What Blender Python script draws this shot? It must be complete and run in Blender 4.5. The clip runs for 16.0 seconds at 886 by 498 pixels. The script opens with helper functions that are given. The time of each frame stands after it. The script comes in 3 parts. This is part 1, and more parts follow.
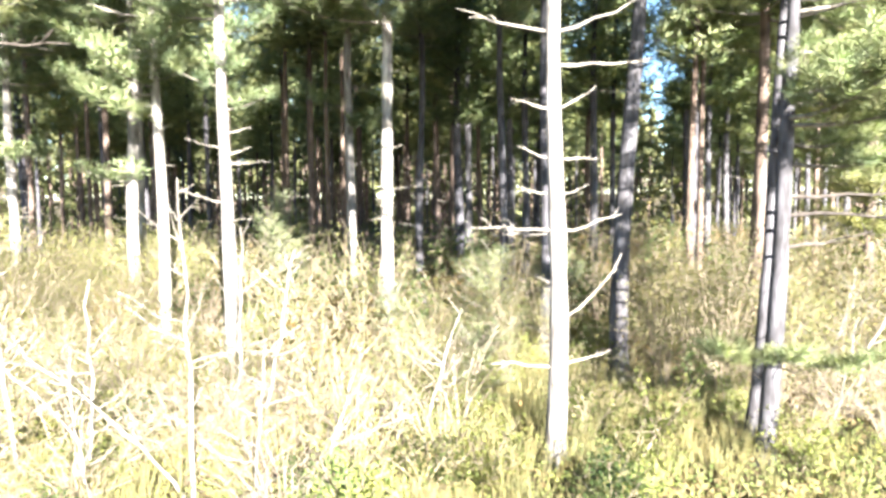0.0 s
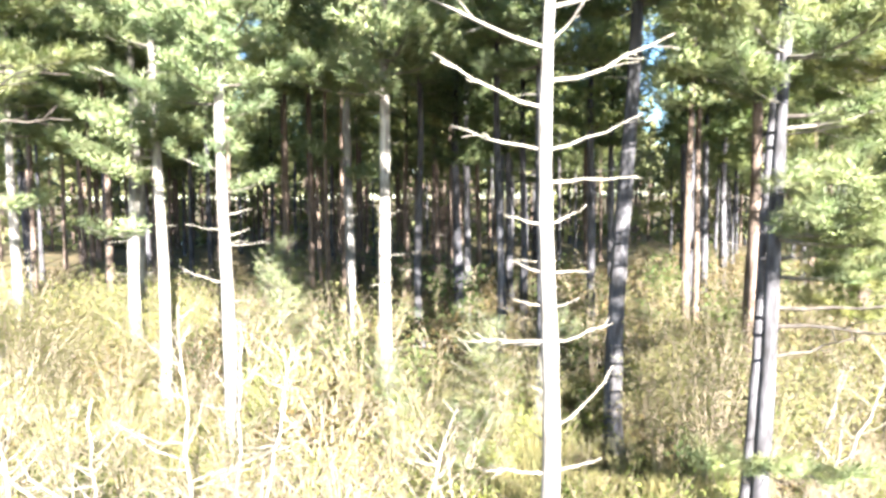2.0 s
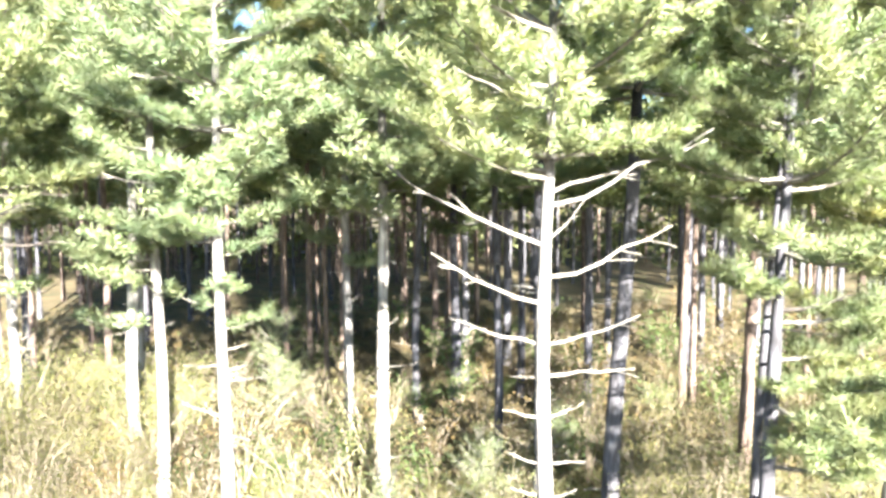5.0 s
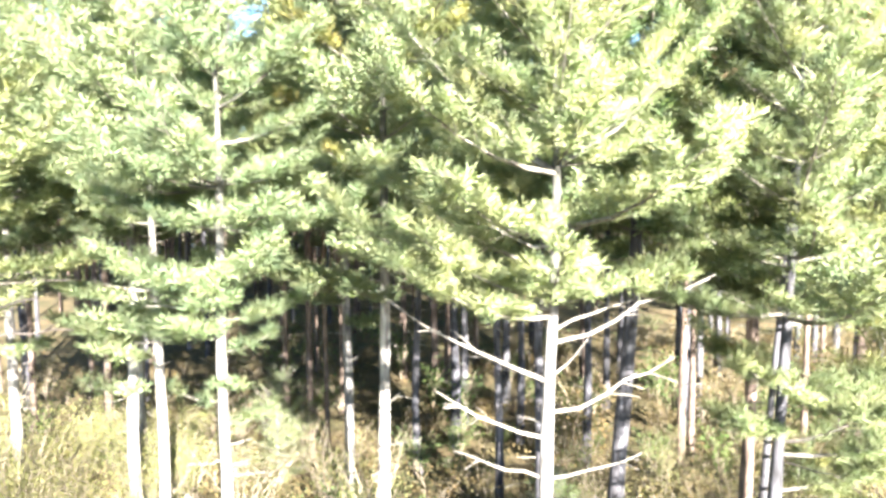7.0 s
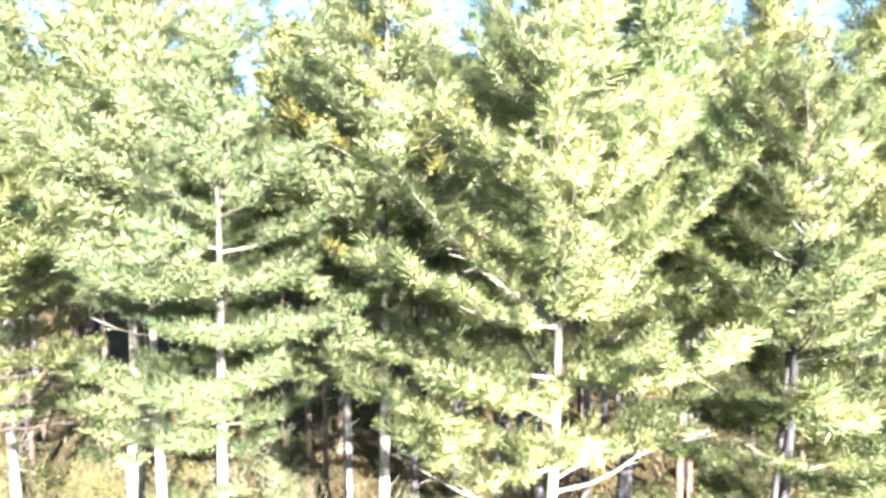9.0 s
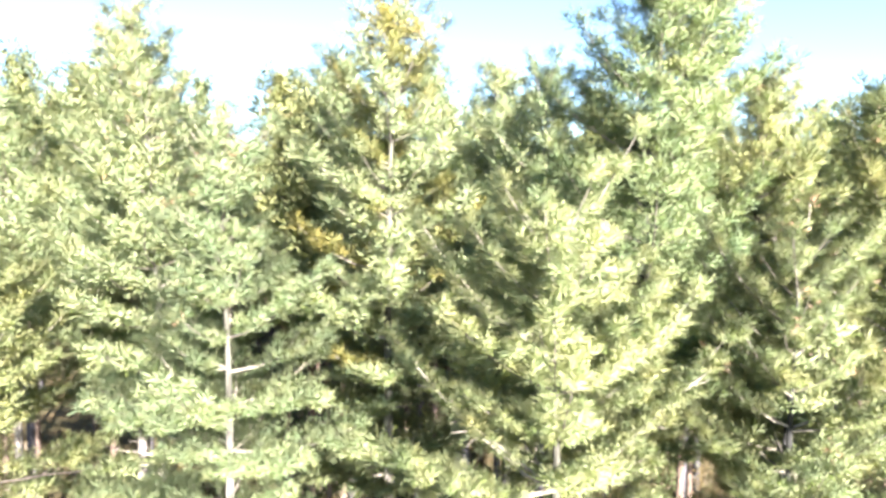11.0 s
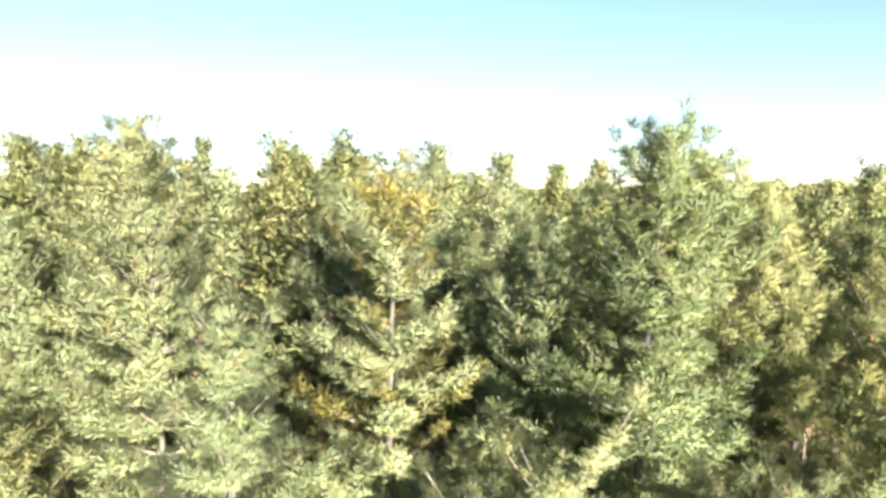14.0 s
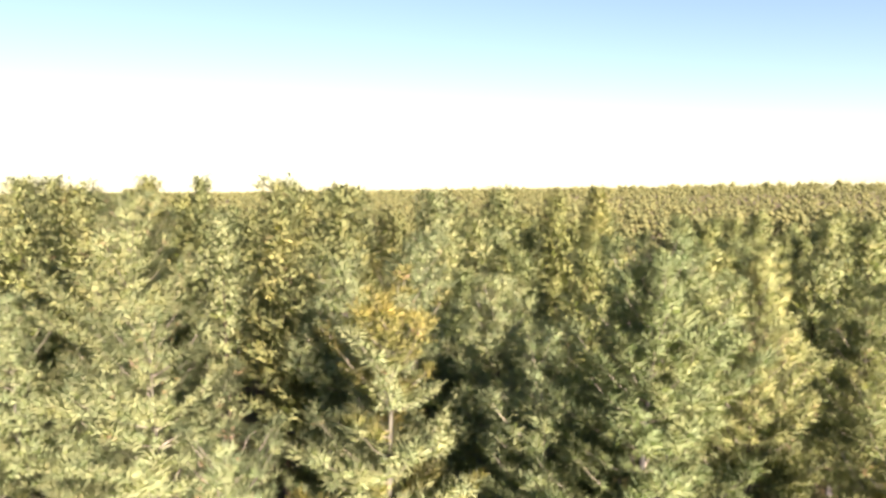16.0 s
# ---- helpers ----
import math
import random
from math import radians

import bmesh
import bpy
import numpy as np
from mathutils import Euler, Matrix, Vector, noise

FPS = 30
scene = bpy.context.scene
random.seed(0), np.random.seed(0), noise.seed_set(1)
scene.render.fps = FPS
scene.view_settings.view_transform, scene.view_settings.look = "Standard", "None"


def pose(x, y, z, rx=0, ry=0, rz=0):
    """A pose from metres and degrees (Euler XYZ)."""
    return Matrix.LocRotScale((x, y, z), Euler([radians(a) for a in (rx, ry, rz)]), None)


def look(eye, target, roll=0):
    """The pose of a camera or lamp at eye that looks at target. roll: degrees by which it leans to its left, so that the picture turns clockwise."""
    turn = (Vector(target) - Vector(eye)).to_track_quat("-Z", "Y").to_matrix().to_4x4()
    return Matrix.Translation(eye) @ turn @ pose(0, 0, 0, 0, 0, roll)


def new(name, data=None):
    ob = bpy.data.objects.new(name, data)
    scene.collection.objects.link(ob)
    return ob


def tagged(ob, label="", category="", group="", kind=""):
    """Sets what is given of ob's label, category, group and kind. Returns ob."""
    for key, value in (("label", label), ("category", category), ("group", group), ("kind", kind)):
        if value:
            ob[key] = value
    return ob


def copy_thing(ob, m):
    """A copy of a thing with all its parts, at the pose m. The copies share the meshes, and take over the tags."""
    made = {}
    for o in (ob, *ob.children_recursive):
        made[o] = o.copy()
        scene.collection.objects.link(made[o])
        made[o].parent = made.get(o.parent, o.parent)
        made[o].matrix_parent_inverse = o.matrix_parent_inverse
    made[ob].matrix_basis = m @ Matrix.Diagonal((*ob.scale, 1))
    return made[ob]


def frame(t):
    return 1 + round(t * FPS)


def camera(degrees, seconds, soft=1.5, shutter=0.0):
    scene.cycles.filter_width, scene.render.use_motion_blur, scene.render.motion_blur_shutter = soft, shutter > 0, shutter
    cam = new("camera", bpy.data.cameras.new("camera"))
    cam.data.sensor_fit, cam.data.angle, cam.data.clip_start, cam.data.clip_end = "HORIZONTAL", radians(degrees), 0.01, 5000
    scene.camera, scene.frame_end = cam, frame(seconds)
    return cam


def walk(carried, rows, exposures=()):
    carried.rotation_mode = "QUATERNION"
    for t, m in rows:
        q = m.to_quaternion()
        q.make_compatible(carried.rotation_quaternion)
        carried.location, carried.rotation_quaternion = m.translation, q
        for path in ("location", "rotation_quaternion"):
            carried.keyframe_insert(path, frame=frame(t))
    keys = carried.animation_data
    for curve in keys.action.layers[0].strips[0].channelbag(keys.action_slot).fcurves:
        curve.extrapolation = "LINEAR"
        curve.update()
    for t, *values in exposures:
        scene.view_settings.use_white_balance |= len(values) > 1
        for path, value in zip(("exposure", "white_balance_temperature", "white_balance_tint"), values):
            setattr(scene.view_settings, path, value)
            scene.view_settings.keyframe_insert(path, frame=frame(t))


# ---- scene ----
cam = camera(70.0, 16.0, soft=3.1)
# seconds, x, y, z, yaw, pitch, roll: a drone rising straight up before the edge of a pine wood
ROWS = [
    (0, 0.000, -0.000, 4.300, 0.00, -4.60, 0.22),
    (0.5, 0.002, -0.002, 4.738, -0.01, -4.57, 0.24),
    (1, 0.021, -0.020, 5.168, 0.01, -4.51, 0.27),
    (1.5, 0.060, -0.051, 5.603, 0.05, -4.53, 0.27),
    (2, 0.102, -0.076, 6.050, 0.06, -4.55, 0.26),
    (2.5, 0.135, -0.083, 6.524, 0.06, -4.55, 0.24),
    (3, 0.155, -0.069, 7.035, 0.04, -4.58, 0.24),
    (3.5, 0.160, -0.033, 7.558, 0.05, -4.60, 0.20),
    (4, 0.157, 0.024, 8.065, 0.01, -4.67, 0.12),
    (6.5, 0.011, 0.194, 10.641, -0.27, -4.70, -0.01),
    (7, -0.002, 0.212, 11.182, -0.35, -4.69, 0.02),
    (7.5, -0.019, 0.243, 11.739, -0.43, -4.70, -0.01),
    (8, -0.038, 0.282, 12.307, -0.52, -4.74, -0.01),
    (8.5, -0.059, 0.333, 12.897, -0.51, -4.81, -0.10),
    (9, -0.070, 0.366, 13.518, -0.53, -4.84, -0.21),
    (11.5, -0.098, 0.189, 16.843, -0.33, -5.00, -0.23),
    (12, -0.089, 0.243, 17.476, -0.34, -4.94, -0.24),
    (12.5, -0.085, 0.298, 18.123, -0.31, -4.91, -0.21),
    (13, -0.090, 0.342, 18.784, -0.31, -4.91, -0.16),
    (13.5, -0.107, 0.365, 19.448, -0.32, -4.94, -0.10),
    (14, -0.130, 0.370, 20.121, -0.37, -4.98, -0.09),
    (14.5, -0.145, 0.370, 20.815, -0.43, -5.01, -0.10),
    (15, -0.140, 0.383, 21.527, -0.45, -5.06, -0.07),
    (15.5, -0.116, 0.422, 22.247, -0.51, -5.12, 0.04),
    (16, -0.094, 0.475, 22.966, -0.50, -5.24, 0.12),
]
EXPOSURES = [(0.0, 4.00, 6500, 6), (4.0, 4.26, 6400, 4), (7.0, 4.16, 6450, 5), (9.0, 3.97, 6500, 8), (11.5, 3.66, 6750, 11),
             (12.5, 3.46, 7050, 12), (13.5, 3.28, 7200, 13), (14.5, 3.07, 7250, 12), (16.0, 2.89, 8200, 19)]
walk(cam, [(t, pose(x, y, z, 90 + pitch, roll, yaw)) for t, x, y, z, yaw, pitch, roll in ROWS], EXPOSURES)

# ---- sky and sun ----
SUN_AZ, SUN_EL = radians(160), radians(23)      # azimuth from +y towards +x: behind the eye, to its right
world = bpy.data.worlds.new("sky")
scene.world = world
world.use_nodes = True
wn = world.node_tree.nodes
sky = wn.new("ShaderNodeTexSky")
sky.sky_type, sky.sun_disc = 'NISHITA', False
sky.sun_elevation, sky.sun_rotation = SUN_EL, SUN_AZ
sky.air_density, sky.dust_density, sky.ozone_density = 1.0, 0.2, 4.0
wn["Background"].inputs["Strength"].default_value = 0.034
world.node_tree.links.new(sky.outputs[0], wn["Background"].inputs["Color"])
sun_data = bpy.data.lights.new("sun", 'SUN')
sun_data.energy, sun_data.angle, sun_data.color = 4.7, radians(0.5), (1.0, 0.955, 0.88)
sun_dir = Vector((math.sin(SUN_AZ) * math.cos(SUN_EL), math.cos(SUN_AZ) * math.cos(SUN_EL), math.sin(SUN_EL)))
sun = new("sun", sun_data)
sun.matrix_world = look(sun_dir * 60, (0, 0, 0))


# ---- materials ----
def material(name, rough=0.8):
    m = bpy.data.materials.new(name)
    m.use_nodes = True
    nodes = m.node_tree.nodes
    b = nodes["Principled BSDF"]
    b.inputs["Roughness"].default_value = rough
    b.inputs["Specular IOR Level"].default_value = 0.25
    return m, nodes, m.node_tree.links, b


def noise_node(nodes, links, scale, detail=3.0, stretch=None, space="Object"):
    tc = nodes.new("ShaderNodeTexCoord")
    n = nodes.new("ShaderNodeTexNoise")
    n.inputs["Scale"].default_value, n.inputs["Detail"].default_value = scale, detail
    if stretch:
        mp = nodes.new("ShaderNodeMapping")
        mp.inputs["Scale"].default_value = stretch
        links.new(tc.outputs[space], mp.inputs["Vector"])
        links.new(mp.outputs[0], n.inputs["Vector"])
    else:
        links.new(tc.outputs[space], n.inputs["Vector"])
    return n.outputs["Fac"]


def ramp(nodes, links, fac, stops):
    r = nodes.new("ShaderNodeValToRGB")
    links.new(fac, r.inputs["Fac"])
    e = r.color_ramp.elements
    while len(e) < len(stops):
        e.new(0.5)
    for el, (p, c) in zip(e, stops):
        el.position, el.color = p, (*c, 1)
    return r.outputs["Color"]


def mixed(nodes, links, fac, a, b, blend='MIX'):
    m = nodes.new("ShaderNodeMix")
    m.data_type, m.blend_type = 'RGBA', blend
    for sock, v in ((m.inputs["Factor"], fac), (m.inputs["A"], a), (m.inputs["B"], b)):
        if isinstance(v, (int, float)):
            sock.default_value = v
        elif isinstance(v, tuple):
            sock.default_value = (*v, 1)
        else:
            links.new(v, sock)
    return m.outputs["Result"]


def leafy(name, young, old, third, patch=0.9, thin=0.33, rough=0.6, open_share=0.0, fine=40.0):
    """Needles and leaves: clump-sized and tree-sized shifts of colour, some light passing through."""
    m, nodes, links, b = material(name, rough)
    c1 = ramp(nodes, links, noise_node(nodes, links, patch, 3.0), [(0.32, old), (0.52, young), (0.74, third)])
    geo = nodes.new("ShaderNodeNewGeometry")
    c2 = mixed(nodes, links, 0.55, c1, ramp(nodes, links, geo.outputs["Random Per Island"], [(0.0, (0.9, 0.91, 0.88)), (1.0, (1.1, 1.09, 1.07))]), 'MULTIPLY')
    info = nodes.new("ShaderNodeObjectInfo")
    c3 = mixed(nodes, links, 1.0, c2, ramp(nodes, links, info.outputs["Random"], [(0.0, (0.84, 0.9, 0.92)), (0.6, (1.0, 1.0, 1.0)), (1.0, (1.1, 1.04, 0.9))]), 'MULTIPLY')
    c3 = mixed(nodes, links, 1.0, c3, ramp(nodes, links, noise_node(nodes, links, 3.2, 2.0), [(0.32, (0.8, 0.92, 0.95)), (0.55, (1.0, 1.0, 1.0)), (0.72, (1.16, 1.08, 0.98))]), 'MULTIPLY')
    grain = noise_node(nodes, links, 24.0, 3.0)
    c3 = mixed(nodes, links, 1.0, c3, ramp(nodes, links, grain, [(0.3, (0.84, 0.85, 0.82)), (0.7, (1.14, 1.12, 1.1))]), 'MULTIPLY')
    links.new(c3, b.inputs["Base Color"])
    bp = nodes.new("ShaderNodeBump")
    bp.inputs["Strength"].default_value, bp.inputs["Distance"].default_value = 0.55, 0.04
    links.new(grain, bp.inputs["Height"])
    links.new(bp.outputs[0], b.inputs["Normal"])
    tr = nodes.new("ShaderNodeBsdfTranslucent")
    links.new(mixed(nodes, links, 1.0, c3, (1.0, 1.16, 0.72), 'MULTIPLY'), tr.inputs["Color"])
    mx = nodes.new("ShaderNodeMixShader")
    mx.inputs[0].default_value = thin
    links.new(b.outputs[0], mx.inputs[1])
    links.new(tr.outputs[0], mx.inputs[2])
    if open_share:
        # one blade stands for a bundle of needles, with air between them
        air, porous = nodes.new("ShaderNodeBsdfTransparent"), nodes.new("ShaderNodeMixShader")
        gaps = nodes.new("ShaderNodeMapRange")
        gaps.inputs["From Min"].default_value, gaps.inputs["From Max"].default_value = open_share - 0.05, open_share + 0.05
        gaps.inputs["To Min"].default_value, gaps.inputs["To Max"].default_value = 1.0, 0.0
        links.new(noise_node(nodes, links, fine, 1.0), gaps.inputs["Value"])
        links.new(gaps.outputs["Result"], porous.inputs[0])
        links.new(mx.outputs[0], porous.inputs[1])
        links.new(air.outputs[0], porous.inputs[2])
        mx = porous
    links.new(mx.outputs[0], nodes["Material Output"].inputs["Surface"])
    return m


def bark(name, dark, mid, light, rough=0.85, stem=True):
    m, nodes, links, b = material(name, rough)
    fine = noise_node(nodes, links, 9.0, 5.0, (1, 1, 0.22))
    c = ramp(nodes, links, fine, [(0.33, dark), (0.5, mid), (0.68, light)])
    blot = ramp(nodes, links, noise_node(nodes, links, 1.3, 3.0, (1, 1, 0.5)), [(0.38, (0.72, 0.7, 0.68)), (0.62, (1.12, 1.1, 1.08))])
    info = nodes.new("ShaderNodeObjectInfo")
    tone = ramp(nodes, links, info.outputs["Random"], [(0.0, (0.8, 0.78, 0.78)), (1.0, (1.12, 1.08, 1.02))])
    c = mixed(nodes, links, 1.0, mixed(nodes, links, 1.0, c, blot, 'MULTIPLY'), tone, 'MULTIPLY')
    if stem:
        # smooth grey-green young bark high on the stem, darkened further for the crown's shade
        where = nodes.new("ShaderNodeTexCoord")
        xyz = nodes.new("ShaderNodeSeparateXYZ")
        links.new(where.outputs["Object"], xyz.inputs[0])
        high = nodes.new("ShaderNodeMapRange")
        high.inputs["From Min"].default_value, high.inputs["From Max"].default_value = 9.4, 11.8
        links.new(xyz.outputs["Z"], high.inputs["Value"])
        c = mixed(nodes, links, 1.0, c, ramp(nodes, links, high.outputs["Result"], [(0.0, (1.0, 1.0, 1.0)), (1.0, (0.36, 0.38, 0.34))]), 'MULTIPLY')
    links.new(c, b.inputs["Base Color"])
    bp = nodes.new("ShaderNodeBump")
    bp.inputs["Strength"].default_value, bp.inputs["Distance"].default_value = 0.7, 0.02
    links.new(fine, bp.inputs["Height"])
    links.new(bp.outputs[0], b.inputs["Normal"])
    return m


NEEDLES = leafy("pine_needles", (0.289, 0.312, 0.178), (0.229, 0.253, 0.145), (0.330, 0.334, 0.188), open_share=0.43)
NEEDLES_MID = leafy("second_row_needles", (0.289, 0.312, 0.178), (0.229, 0.253, 0.145), (0.362, 0.357, 0.196), open_share=0.43, fine=22.0)
NEEDLES_BLUE = leafy("blue_green_pine_needles", (0.173, 0.217, 0.129), (0.123, 0.168, 0.098), (0.242, 0.269, 0.152), open_share=0.43)
NEEDLES_GOLD = leafy("yellowing_pine_needles", (0.292, 0.249, 0.093), (0.176, 0.175, 0.074), (0.433, 0.314, 0.081), 0.7, open_share=0.43)
NEEDLES_FAR = leafy("far_pine_needles", (0.142, 0.137, 0.061), (0.094, 0.100, 0.046), (0.189, 0.169, 0.075), 0.25)
NEEDLES_DEEP = leafy("deep_olive_needles", (0.189, 0.210, 0.100), (0.141, 0.162, 0.083), (0.255, 0.254, 0.120), open_share=0.43, fine=22.0)
NEEDLES_OLIVE = leafy("olive_pine_needles", (0.228, 0.233, 0.110), (0.166, 0.182, 0.091), (0.295, 0.278, 0.129), open_share=0.43, fine=22.0)
NEEDLES_WARM = leafy("warm_green_needles", (0.217, 0.230, 0.122), (0.163, 0.184, 0.101), (0.289, 0.268, 0.131), open_share=0.43)
CONES = leafy("brown_cones", (0.212, 0.138, 0.090), (0.145, 0.097, 0.065), (0.272, 0.175, 0.115), 2.0, 0.1)
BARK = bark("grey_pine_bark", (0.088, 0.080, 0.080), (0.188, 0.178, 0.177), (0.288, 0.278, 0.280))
# pine bark toned dark and bluish: the shade on these trunks is in the colour
BARK_SHADED = bark("shaded_pine_bark", (0.025, 0.024, 0.028), (0.060, 0.058, 0.071), (0.101, 0.101, 0.122))
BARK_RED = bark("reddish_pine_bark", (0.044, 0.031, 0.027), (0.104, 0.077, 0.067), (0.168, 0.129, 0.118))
DEADWOOD = bark("bleached_dead_wood", (0.128, 0.118, 0.108), (0.204, 0.190, 0.179), (0.280, 0.266, 0.250), stem=False)
# limb bark darkened, so its colour carries the shade under the boughs
LIMBWOOD_SHADED = bark("shaded_limb_bark", (0.023, 0.019, 0.018), (0.047, 0.040, 0.038), (0.075, 0.066, 0.062))
LIVE_LIMB = bark("pale_live_limb_bark", (0.085, 0.078, 0.072), (0.17, 0.158, 0.145), (0.26, 0.245, 0.23), stem=False)
LEAF_PALE = leafy("pale_shrub_leaves", (0.233, 0.224, 0.094), (0.173, 0.175, 0.069), (0.293, 0.269, 0.125), 0.8)
LEAF_YELLOW = leafy("yellow_green_leaves", (0.22, 0.235, 0.075), (0.14, 0.165, 0.06), (0.32, 0.29, 0.09), 1.0)
LEAF_OLIVE = leafy("olive_shrub_leaves", (0.180, 0.163, 0.074), (0.132, 0.125, 0.055), (0.242, 0.202, 0.092), 0.8)
LEAF_GREEN = leafy("green_leaves", (0.105, 0.138, 0.05), (0.065, 0.095, 0.036), (0.16, 0.18, 0.06), 1.0)
LEAF_RUST = leafy("rust_leaves", (0.165, 0.118, 0.062), (0.115, 0.09, 0.046), (0.24, 0.15, 0.066), 1.0)
DRYGRASS = leafy("dry_grass", (0.194, 0.168, 0.084), (0.132, 0.120, 0.059), (0.255, 0.215, 0.113), 0.6)
TWIG = bark("dry_twigs", (0.141, 0.112, 0.088), (0.238, 0.202, 0.160), (0.334, 0.292, 0.244))

gm, gn, gl, gb = material("forest_floor", 0.95)
gc = ramp(gn, gl, noise_node(gn, gl, 0.35, 6.0), [(0.3, (0.045, 0.046, 0.02)), (0.5, (0.075, 0.058, 0.03)), (0.7, (0.11, 0.078, 0.042))])
gc = mixed(gn, gl, 1.0, gc, ramp(gn, gl, noise_node(gn, gl, 14.0, 4.0), [(0.3, (0.5, 0.5, 0.5)), (0.7, (1.3, 1.25, 1.2))]), 'MULTIPLY')
gl.new(gc, gb.inputs["Base Color"])
gbump = gn.new("ShaderNodeBump")
gbump.inputs["Strength"].default_value, gbump.inputs["Distance"].default_value = 0.8, 0.06
gl.new(noise_node(gn, gl, 9.0, 5.0), gbump.inputs["Height"])
gl.new(gbump.outputs[0], gb.inputs["Normal"])
FLOOR = gm


# ---- mesh helpers ----
def mesh_of(name, verts, tris, mat, smooth=False, normals=None):
    verts, tris = np.asarray(verts, np.float32).reshape(-1, 3), np.asarray(tris, np.int32).reshape(-1, 3)
    me = bpy.data.meshes.new(name)
    me.vertices.add(len(verts))
    me.vertices.foreach_set("co", verts.ravel())
    me.loops.add(tris.size)
    me.loops.foreach_set("vertex_index", tris.ravel())
    me.polygons.add(len(tris))
    me.polygons.foreach_set("loop_start", np.arange(0, tris.size, 3, dtype=np.int32))
    if smooth:
        me.polygons.foreach_set("use_smooth", np.ones(len(tris), bool))
    me.materials.append(mat)
    me.update(calc_edges=True)
    me.validate()
    if normals is not None and len(normals) == len(me.vertices):
        me.normals_split_custom_set_from_vertices(normals)
    return me


def part(name, me, parent, label=""):
    ob = new(name, me)
    ob.parent = parent
    return tagged(ob, label)


class Pile:
    """Gathers vertices and triangles of one mesh."""

    def __init__(self):
        self.v, self.f, self.n, self.nor = [], [], 0, []

    def add(self, v, f, nor=None):
        self.v.append(np.asarray(v, np.float32))
        self.f.append(np.asarray(f, np.int32) + self.n)
        self.n += len(v)
        self.nor.append(np.zeros((len(v), 3), np.float32) if nor is None else nor)

    def tube(self, pts, radii, sides=6, cap=True):
        pts = np.asarray(pts, float)
        d = np.gradient(pts, axis=0)
        d /= np.linalg.norm(d, axis=1)[:, None] + 1e-9
        ref = np.array([0, 0, 1.0]) if abs(d[0, 2]) < 0.8 else np.array([1.0, 0, 0])
        a = np.cross(d, ref)
        a /= np.linalg.norm(a, axis=1)[:, None] + 1e-9
        b = np.cross(d, a)
        th = np.arange(sides) * 2 * math.pi / sides
        ring = pts[:, None] + np.asarray(radii, float)[:, None, None] * (a[:, None] * np.cos(th)[None, :, None] + b[:, None] * np.sin(th)[None, :, None])
        n = len(pts)
        i, j = np.meshgrid(np.arange(n - 1), np.arange(sides), indexing="ij")
        p, q = i * sides + j, i * sides + (j + 1) % sides
        f = np.concatenate([np.stack([p, q, p + sides], -1).reshape(-1, 3), np.stack([q, q + sides, p + sides], -1).reshape(-1, 3)])
        if cap:
            k = (n - 1) * sides
            f = np.concatenate([f, [[k, k + s, k + s + 1] for s in range(1, sides - 1)]])
        self.add(ring.reshape(-1, 3), f)

    def blades(self, centre, axis, count, length, width, fan, rng):
        """Tufts of single tapered blades that fan out round an axis."""
        n = len(centre)
        c = np.repeat(centre, count, 0)
        r = rng.normal(size=(n * count, 3))
        r /= np.linalg.norm(r, axis=1)[:, None]
        d = np.repeat(axis, count, 0) + fan * r
        d /= np.linalg.norm(d, axis=1)[:, None] + 1e-9
        s = np.cross(d, rng.normal(size=(n * count, 3)))
        s /= np.linalg.norm(s, axis=1)[:, None] + 1e-9
        ln = (length * rng.uniform(0.7, 1.2, n * count))[:, None]
        base = c - d * ln * 0.15
        v = np.stack([base + s * width * 0.35, c + d * ln * 0.55 - s * width * 0.6, c + d * ln], 1).reshape(-1, 3)
        self.add(v, np.arange(len(v)).reshape(-1, 3))

    def clumps(self, mid, big, along, ball, rng, flat=0.65):
        """Lumpy cores of foliage clumps, drawn out along a direction."""
        e, tri = ball
        n, k = len(mid), len(e)
        v = e[None] * rng.uniform(0.62, 1.15, (n, k, 1))
        a = along / (np.linalg.norm(along, axis=1)[:, None] + 1e-9)
        v = v + a[:, None] * (v * a[:, None]).sum(2, keepdims=True) * 0.6
        v[:, :, 2] *= flat
        v = mid[:, None] + v * big[:, None, None]
        self.add(v.reshape(-1, 3), (np.arange(n)[:, None, None] * k + tri[None]).reshape(-1, 3))

    def sprigs(self, pos, way, face, size, width, rng, soft=None):
        """Bundles of needles, each a tapered blade that lies along way and turns its flat side to face."""
        d = way / (np.linalg.norm(way, axis=1)[:, None] + 1e-9)
        s = np.cross(d, face)
        s /= np.linalg.norm(s, axis=1)[:, None] + 1e-9
        ln = (size * rng.uniform(0.65, 1.3, len(pos)))[:, None]
        w = width * rng.uniform(0.7, 1.3, (len(pos), 1))
        base = pos - d * ln * 0.4
        v = np.stack([base - s * w * 0.5, base + s * w * 0.5, pos + d * ln * 0.6], 1).reshape(-1, 3)
        if soft is not None:
            soft = np.repeat(soft / (np.linalg.norm(soft, axis=1)[:, None] + 1e-9), 3, 0)
        self.add(v, np.arange(len(v)).reshape(-1, 3), soft)

    def brush(self, mid, way, big, count, lift, rng, broad=0.09):
        """Needle brushes: blades that stand off a twig on all sides and lean towards its tip; some taper outwards, some spread."""
        n = len(mid) * count
        a, c, b = np.repeat(way, count, 0), np.repeat(mid, count, 0), np.repeat(big, count)[:, None]
        r = rng.normal(size=(n, 3))
        r -= a * (r * a).sum(1)[:, None]
        r /= np.linalg.norm(r, axis=1)[:, None] + 1e-9
        q = rng.uniform(-1, 1, (n, 1))
        flat = np.array([1.0, 1.0, 0.6])
        foot = c + a * q * b * 1.3 + r * flat * b * rng.uniform(0, 0.7, (n, 1))
